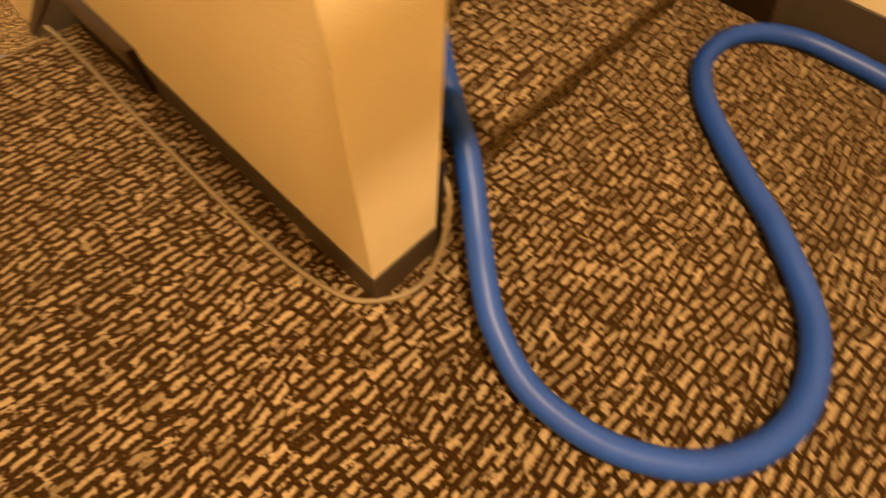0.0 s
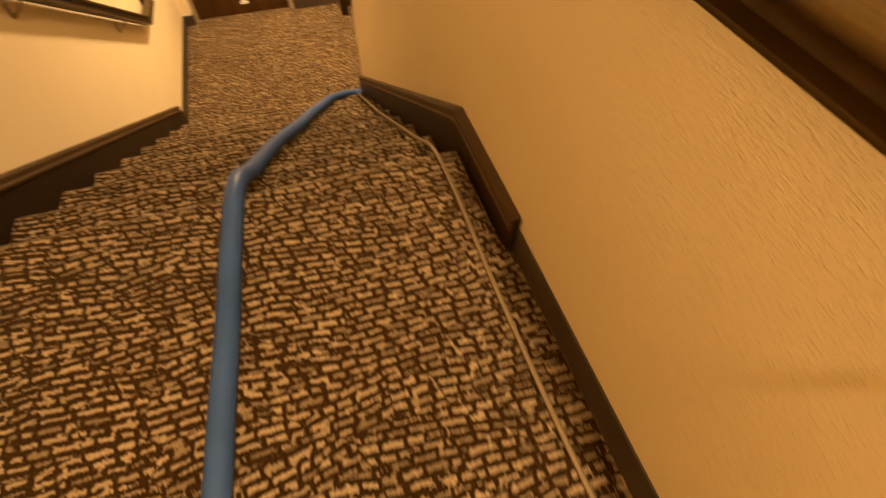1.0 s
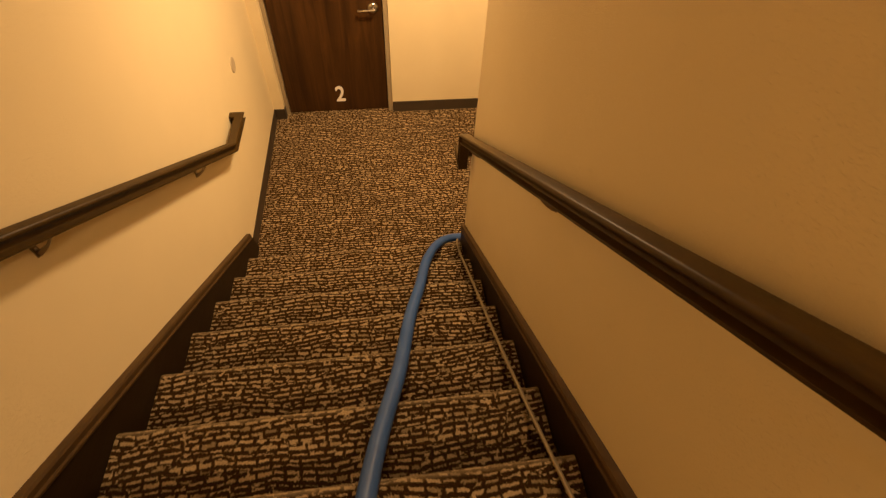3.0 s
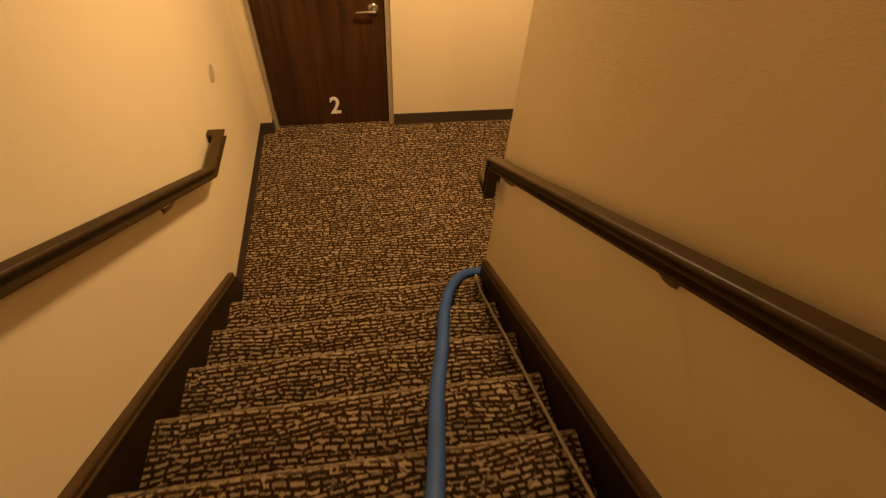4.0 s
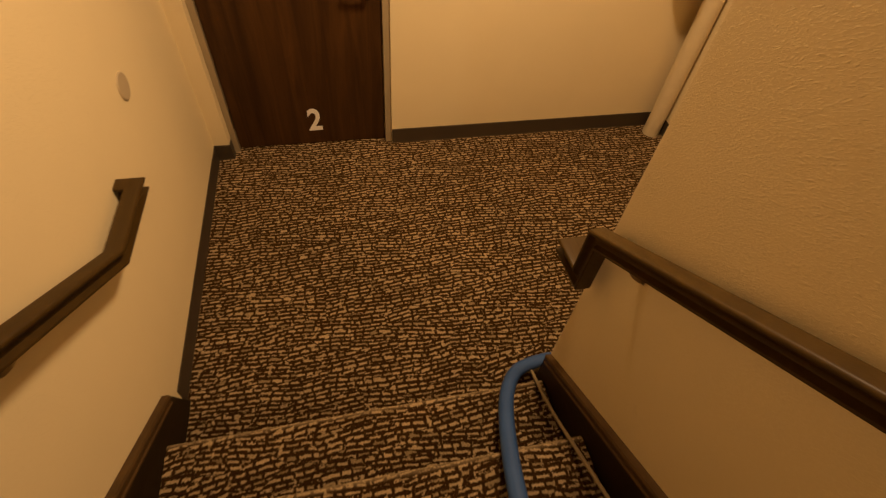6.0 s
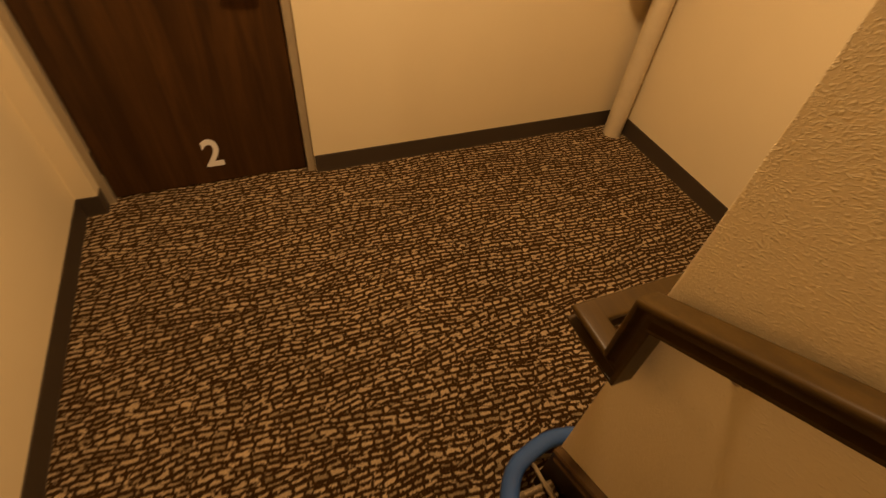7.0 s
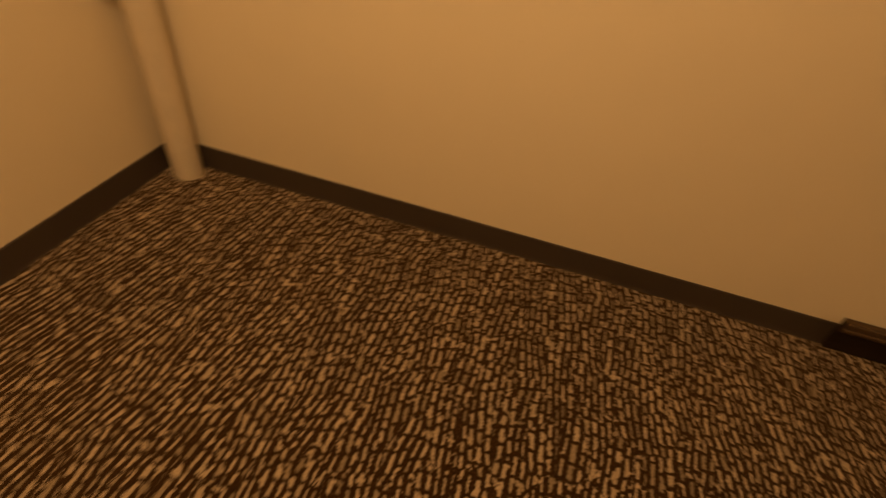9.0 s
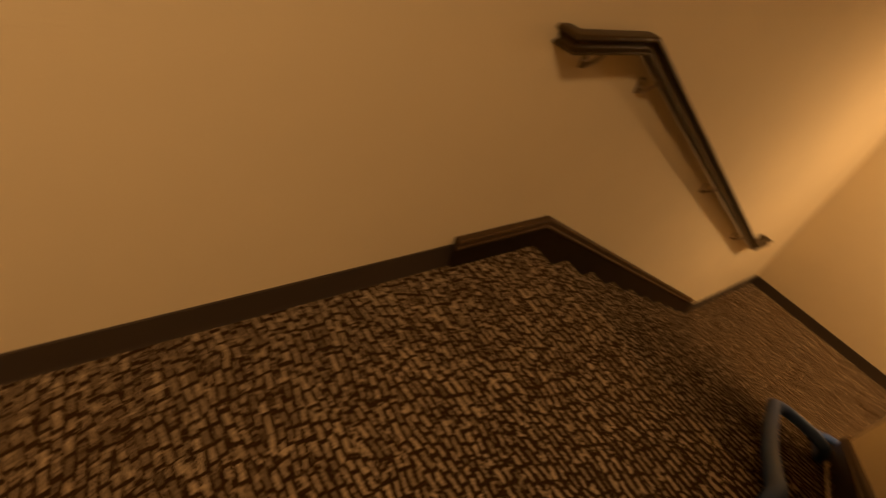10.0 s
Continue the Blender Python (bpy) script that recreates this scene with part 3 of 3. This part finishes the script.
# ---- corner pipe and cover plate ----
PIPE_X, PIPE_Y, BLOCKER_Z = 2.845, 1.680, 1.02


def make_pipe():
    root = empty("corner_pipe", "cream painted standpipe in the landing corner", "pipe")
    bm = bmesh.new()
    tube(bm, (PIPE_X, PIPE_Y, 0.0), (PIPE_X, PIPE_Y, CLEAR), 0.0545, sides=40)
    pipe = part("pipe", bm, PIPE_PAINT, root, smooth=True)
    pipe.data.set_sharp_from_angle(angle=radians(40))
    # unseen outlet-like stub, added only to shade the wall beside the pipe
    bm = bmesh.new()
    tube(bm, (PIPE_X, PIPE_Y, BLOCKER_Z), (PIPE_X - 0.193, PIPE_Y - 0.023, BLOCKER_Z), 0.048, sides=28)
    tube(bm, (PIPE_X - 0.193, PIPE_Y - 0.023, BLOCKER_Z), (PIPE_X - 0.218, PIPE_Y - 0.026, BLOCKER_Z), 0.066, 0.062, sides=28)
    shade_blocker = part("shade_blocker", bm, PIPE_PAINT, root, smooth=True)
    shade_blocker.data.set_sharp_from_angle(angle=radians(40))
    # wider end of the added stub, unseen too, for a broader shadow
    bm = bmesh.new()
    tube(bm, (PIPE_X - 0.218, PIPE_Y - 0.026, BLOCKER_Z), (PIPE_X - 0.263, PIPE_Y - 0.031, BLOCKER_Z), 0.085, 0.080, sides=28)
    part("cap", bm, PIPE_PAINT, shade_blocker)
    return root


make_pipe()


def make_plate():
    root = empty("cover_plate", "round tan blank cover plate on the wall", "cover plate")
    bm = bmesh.new()
    c = (0.991, 0.931)
    tube(bm, (-0.002, *c), (0.004, *c), 0.049, 0.048, 40)
    tube(bm, (0.004, *c), (0.006, *c), 0.048, 0.044, 40)
    part("plate", bm, DISC, root)
    return root


make_plate()

# ---- handrails ----
RW, RH = 0.054, 0.052      # rail section
RAIL_LOW = 0.832           # centre over a landing
RAIL_OFF = 0.058           # centre from the wall


def rail_profile():
    """A rail with a crowned top, round shoulders, a finger groove on either side and a thin lip at its foot."""
    w, h, r = RW / 2, RH / 2, 0.0085
    half = [(w * 0.15, h), (w * 0.40, h - 0.0003)]
    for i in range(9):
        a = math.radians(90 - 15 * i)
        half.append((w - r + r * math.cos(a), h - 0.0006 - r + r * math.sin(a)))
    half += [(w - 0.0130, h * 0.26), (w - 0.0180, h * 0.02), (w - 0.0195, -h * 0.24), (w - 0.0175, -h * 0.46), (w - 0.0085, -h * 0.60), (w - 0.0020, -h * 0.68), (w - 0.0012, -h * 0.80), (w - 0.0022, -h * 0.93), (w - 0.0050, -h)]
    return half + [(-a, b) for a, b in half[::-1]]


def bracket(parent, x_wall, out, y, z, slope=0.0):
    """A wall bracket: an upright plate with two screws, a thin arm from its foot and a saddle under the rail. z: underside of the rail."""
    bm = bmesh.new()
    xc = x_wall + out * RAIL_OFF
    lo, hi = z - 0.070, z - 0.014
    ends = sorted((x_wall, x_wall + out * 0.0035))
    box(bm, *ends, y - 0.0105, y + 0.0105, lo, hi, bevel=0.0012)
    arm = [(x_wall + out * 0.003, lo + 0.001), (x_wall + out * 0.012, lo + 0.004), (x_wall + out * 0.040, z - 0.040), (xc + out * 0.003, z - 0.013), (xc + out * 0.008, z - 0.003), (xc - out * 0.008, z - 0.003), (xc - out * 0.005, z - 0.013), (x_wall + out * 0.032, z - 0.036), (x_wall + out * 0.003, lo + 0.013)]
    rim = [[bm.verts.new((a, y + d, b)) for a, b in arm] for d in (-0.0055, 0.0055)]
    bm.faces.new(rim[0])
    bm.faces.new(rim[1][::-1])
    for i in range(len(arm)):
        j = (i + 1) % len(arm)
        bm.faces.new((rim[0][i], rim[1][i], rim[1][j], rim[0][j]))
    ob = part("bracket", bm, DARK_STEEL, parent, "worn steel wall bracket")
    for dz in (0.024, 0.046):
        bm = bmesh.new()
        tube(bm, (x_wall + out * 0.003, y, lo + dz), (x_wall + out * 0.0065, y, lo + dz), 0.0042, 0.0030, 12)
        part("screw", bm, STEEL, ob)
    bm = bmesh.new()
    d = 0.034
    prism(bm, ((y - d, z - slope * d - 0.0035), (y + d, z + slope * d - 0.0035), (y + d, z + slope * d + 0.0005), (y - d, z - slope * d + 0.0005)), xc - 0.009, xc + 0.009)
    for dy in (-d * 0.7, d * 0.7):
        tube(bm, (xc, y + dy, z + slope * dy - 0.0075), (xc, y + dy, z + slope * dy), 0.0045, 0.0055, 10)
    part("saddle", bm, DARK_STEEL, ob)
    return ob


def rail(parent, pts):
    bm = bmesh.new()
    sweep(bm, rail_profile(), pts)
    bmesh.ops.recalc_face_normals(bm, faces=bm.faces)
    ob = part("rail", bm, RAIL_WOOD, parent, smooth=True)
    ob.data.set_sharp_from_angle(angle=radians(32))
    return ob


RAIL_C = 1.006             # centre of the partition's rail over the line of the nosings, at the lowest one


def slope_z(dy):
    """Centre of the partition's rail over the landing below, dy past the lowest nosing."""
    return RAIL_C - dy * SLOPE


def wall_rail(name, x_wall, out, ahead, low, high, tail, head, brackets, label):
    """A rail on a wall, its ends returned. low, high: (y, z) of its two bends; tail, head: length of its level ends; brackets: y of those on the slope, then on the level head."""
    root = empty(name, label, "handrail", "stair handrails")
    x, end = x_wall + out * RAIL_OFF, x_wall + out * 0.002
    (y0, z0), (y1, z1) = low, high
    ya, yb = y0 + ahead * tail, y1 - ahead * head
    rail(root, [(end, ya, z0), (x, ya, z0), (x, y0, z0), (x, y1, z1), (x, yb, z1), (end, yb, z1)])
    u = RH / 2 / math.cos(math.atan(SLOPE))
    for y in brackets[:-1]:
        bracket(root, x_wall, out, y, z0 + (y0 - y) * ahead * SLOPE - u, -SLOPE * ahead)
    bracket(root, x_wall, out, brackets[-1], z1 - RH / 2)
    return root


LEFT_C, LEFT_LOW = 0.983, 0.790
LEFT_TURN = (LEFT_C - LEFT_LOW) / SLOPE
LEFT_TOP = LEFT_TURN - STOREY / SLOPE
wall_rail("handrail", 0, 1, 1, (LEFT_TURN, LEFT_LOW), (LEFT_TOP, LEFT_LOW + STOREY), 0.293, 0.275, (-0.115, -1.11, -2.06, LEFT_TOP - 0.20), "dark brown wooden handrail on the wall, its ends returned")
RIGHT_HIGH, RIGHT_LOW, RIGHT_BEND = 0.820, -0.675, -1.205
wall_rail("handrail", XR, -1, -1, (RIGHT_BEND - (RIGHT_HIGH - RIGHT_LOW) / SLOPE, RIGHT_LOW), (RIGHT_BEND, RIGHT_HIGH), 0.190, 0.300, (-1.35, -2.335, -3.30, -1.03), "dark brown wooden handrail along the lower flight's wall")


def partition_rail():
    """One continuous rail on both faces of the partition, wrapped level round its ends."""
    root = empty("handrail", "dark brown wooden handrail wrapped round the end of the partition", "handrail", "stair handrails")
    xa, xb = PX - RAIL_OFF, PX + PT + RAIL_OFF
    drop, out, out_top = 0.014, 0.078, 0.088
    lo, hi = RAIL_LOW, STOREY + 0.834
    u = RH / 2 / math.cos(math.atan(SLOPE))
    ya, yb = PY1 + out, PY0 - out_top
    bend_a = (RAIL_C - hi) / SLOPE
    bend_b = RIGHT_BEND
    # upper flight: round the top end, level, down the slope, dropped, round the lower end, then on down the lower flight
    rail(root, [(xb - RW / 2, yb, hi), (xa, yb, hi), (xa, bend_a, hi), (xa, drop, slope_z(drop)), (xa, drop, lo), (xa, ya, lo), (xb, ya, lo), (xb, bend_b, lo), (xb, FOOT_B + 0.04, lo + (FOOT_B + 0.04 - bend_b) * SLOPE)])
    # flight going up: from the drop beside the wrap
    rail(root, [(xb, yb - RW / 2, hi), (xb, FOOT_C - drop, hi), (xb, FOOT_C - drop, STOREY + slope_z(drop)), (xb, FOOT_C + 2.0, STOREY + slope_z(-2.0))])
    for dy in (-0.125, -1.09, -2.06):
        bracket(root, PX, -1, dy, slope_z(dy) - u, -SLOPE)
    bracket(root, PX, -1, bend_a - 0.16, hi - RH / 2)
    bracket(root, PX, -1, PY0 + 0.18, hi - RH / 2)
    bracket(root, PX + PT, 1, -0.12, lo - RH / 2)
    bracket(root, PX + PT, 1, -0.95, lo - RH / 2)
    for dy in (-0.25, -1.1):
        bracket(root, PX + PT, 1, FOOT_C - dy, STOREY + slope_z(dy) - u, SLOPE)
    for dy in (-0.9, -1.6):
        bracket(root, PX + PT, 1, FOOT_B - dy, lo + (FOOT_B - dy - bend_b) * SLOPE - u, SLOPE)
    return root


partition_rail()


# ---- hose and cable ----
def spline(points, step):
    """Evenly spaced places on a smooth line through the points."""
    p = [Vector(q) for q in points]
    p = [p[0] * 2 - p[1]] + p + [p[-1] * 2 - p[-2]]
    fine = []
    for i in range(1, len(p) - 2):
        a, b, c, d = p[i - 1:i + 3]
        k = max(4, int((c - b).length / 0.004))
        for j in range(k):
            t = j / k
            fine.append(0.5 * ((2 * b) + (c - a) * t + (2 * a - 5 * b + 4 * c - d) * t * t + (3 * b - a - 3 * c + d) * t ** 3))
    fine.append(p[-2])
    out, left = [fine[0]], step
    for a, b in zip(fine, fine[1:]):
        seg = (b - a).length
        while seg >= left and seg > 0:
            a = a + (b - a) * (left / seg)
            seg -= left
            out.append(a)
            left = step
        left -= seg
    return out


def round_line(name, points, radius, step, sides, mat, rib=0.0, flat=1.0):
    pts = spline(points, step)
    verts, faces = [], []
    side = None
    for i, c in enumerate(pts):
        d = (pts[min(i + 1, len(pts) - 1)] - pts[max(i - 1, 0)]).normalized()
        side = d.cross(Vector((0, 0, 1))) if abs(d.z) < 0.98 or side is None else side - d * side.dot(d)
        side = side.normalized()
        top = side.cross(d)
        r = radius + (rib if i % 2 else -rib)
        for j in range(sides):
            a = j * math.tau / sides
            verts.append(c + side * (r * math.cos(a)) + top * (r * flat * math.sin(a)))
    for i in range(len(pts) - 1):
        for j in range(sides):
            k = (j + 1) % sides
            faces.append((i * sides + j, i * sides + k, (i + 1) * sides + k, (i + 1) * sides + j))
    faces.append(tuple(range(sides)))
    faces.append(tuple(range((len(pts) - 1) * sides, len(pts) * sides))[::-1])
    me = bpy.data.meshes.new(name)
    me.from_pydata(verts, [], faces)
    me.materials.append(mat)
    me.shade_smooth()
    return new(name, me)


def on_stairs(y, h):
    """Height of a line that lies on the nosings of the upper flight."""
    return min(STOREY, RISE - y * SLOPE) + h


HR = 0.027
Z1 = STOREY + HR
def up_z(y, h):
    return STOREY + RISE + (y - FOOT_C) * SLOPE + h


hose_points = [(1.80, FOOT_C + 1.5, up_z(FOOT_C + 1.5, HR)), (1.86, FOOT_C + 0.75, up_z(FOOT_C + 0.75, HR)), (1.85, FOOT_C + 0.30, up_z(FOOT_C + 0.30, HR)), (1.815, FOOT_C + 0.15, STOREY + RISE + HR + 0.004),
               (1.765, FOOT_C + 0.08, STOREY + RISE + HR), (1.720, FOOT_C + 0.010, STOREY + RISE + HR), (1.680, -3.484, STOREY + 0.158), (1.625, -3.553, Z1 + 0.095), (1.560, -3.632, Z1 + 0.070), (1.511, -3.711, Z1 + 0.045), (1.479, -3.834, Z1 + 0.016), (1.511, -3.995, Z1), (1.616, -4.138, Z1), (1.791, -4.208, Z1), (1.987, -4.160, Z1), (2.155, -4.005, Z1),
               (2.239, -3.888, Z1), (2.328, -3.774, Z1), (2.426, -3.673, Z1), (2.550, -3.606, Z1), (2.700, -3.608, Z1), (2.820, -3.690, Z1), (2.872, -3.85, Z1), (2.83, -4.15, Z1), (2.55, -4.52, Z1), (2.1, -4.66, Z1), (1.75, -4.70, Z1)]
hose_down = [(1.70, -4.70, Z1), (1.2, -4.62, Z1), (0.82, -4.2, Z1), (0.68, -3.7, Z1),
               (0.655, -3.2, Z1), (0.672, -2.93, Z1), (0.70, -2.66, Z1), (0.722, -2.40, Z1), (0.745, -2.21, Z1 - 0.004), (0.768, -2.06, on_stairs(-2.06, HR)), (0.80, -1.80, on_stairs(-1.80, HR)), (0.845, -1.55, on_stairs(-1.55, HR)), (0.92, -1.25, on_stairs(-1.25, HR)),
               (0.985, -0.90, on_stairs(-0.90, HR)), (1.055, -0.62, on_stairs(-0.62, HR)), (1.12, -0.33, on_stairs(-0.33, HR)), (1.205, -0.09, on_stairs(-0.09, HR) - 0.01), (1.30, 0.05, 0.145), (1.41, 0.106, 0.09), (1.52, 0.127, 0.05), (1.63, 0.098, HR), (1.72, -0.02, HR), (1.79, -0.35, HR), (1.815, -0.80, HR), (1.828, -1.107, HR + 0.015)]


def low_z(y, h):
    return min(0.0, (y - TOP_B) * SLOPE) + h


hose_down += [(1.857, -1.28, low_z(-1.28, HR)), (1.893, -1.53, low_z(-1.53, HR)), (1.945, -1.86, low_z(-1.86, HR) + 0.03), (1.985, -2.09, -0.455), (1.990, -2.17, -0.500), (1.941, -2.245, -0.535), (1.833, -2.275, -0.550), (1.745, -2.28, -0.570), (1.712, -2.42, low_z(-2.42, HR)), (1.72, -2.8, low_z(-2.8, HR)), (1.73, -3.36, low_z(-3.36, HR) - 0.01), (1.72, -3.55, -STOREY + 0.05), (1.62, -3.68, -STOREY + HR), (1.45, -3.68, -STOREY + HR), (1.25, -3.55, -STOREY + HR), (1.15, -3.2, -STOREY + HR)]
tagged(round_line("vacuum_hose", hose_points, HR, 0.0032, 20, HOSE, rib=0.0006), "deep blue ribbed vacuum hose looped on the landing carpet", "hose", "vacuum hoses")
tagged(round_line("vacuum_hose", hose_down, HR, 0.0032, 20, HOSE_DULL, rib=0.0006), "dull grey-blue ribbed vacuum hose lying down the stairs", "hose", "vacuum hoses")

CR = 0.0065
ZC = STOREY + CR
cable_points = [(1.64, FOOT_C + 1.5, up_z(FOOT_C + 1.5, CR)), (1.645, FOOT_C + 0.6, up_z(FOOT_C + 0.6, CR)), (1.645, FOOT_C + 0.10, STOREY + RISE + 0.045), (1.632, FOOT_C + 0.005, STOREY + RISE + 0.035), (1.617, -3.480, STOREY + 0.180), (1.588, -3.504, STOREY + 0.100), (1.548, -3.518, STOREY + 0.045), (1.50, -3.522, ZC + 0.004), (1.433, -3.497, ZC), (1.372, -3.43, ZC), (1.34, -3.28, ZC), (1.33, -3.08, ZC),
                (1.327, -2.72, ZC), (1.332, -2.43, ZC), (1.325, -2.22, ZC), (1.328, -2.0, on_stairs(-2.0, CR)), (1.322, -1.50, on_stairs(-1.50, CR)), (1.325, -1.11, on_stairs(-1.11, CR)), (1.335, -0.72, on_stairs(-0.72, CR)), (1.342, -0.38, on_stairs(-0.38, CR)), (1.345, -0.20, on_stairs(-0.20, CR)), (1.362, -0.03, 0.19), (1.378, 0.05, 0.13),
                (1.405, 0.085, 0.05), (1.45, 0.10, CR + 0.002), (1.55, 0.075, CR), (1.625, 0.03, CR), (1.655, -0.1, CR), (1.665, -0.6, CR), (1.665, -1.10, CR), (1.665, -1.6, low_z(-1.6, CR)), (1.66, -2.3, low_z(-2.3, CR)), (1.655, -2.9, low_z(-2.9, CR)), (1.65, -3.34, low_z(-3.34, CR)), (1.64, -3.50, -STOREY + CR), (1.52, -3.56, -STOREY + CR), (1.30, -3.4, -STOREY + CR)]
tagged(round_line("power_cable", cable_points, CR, 0.012, 10, CABLE), "thin tan cable along the foot of the partition", "cable")
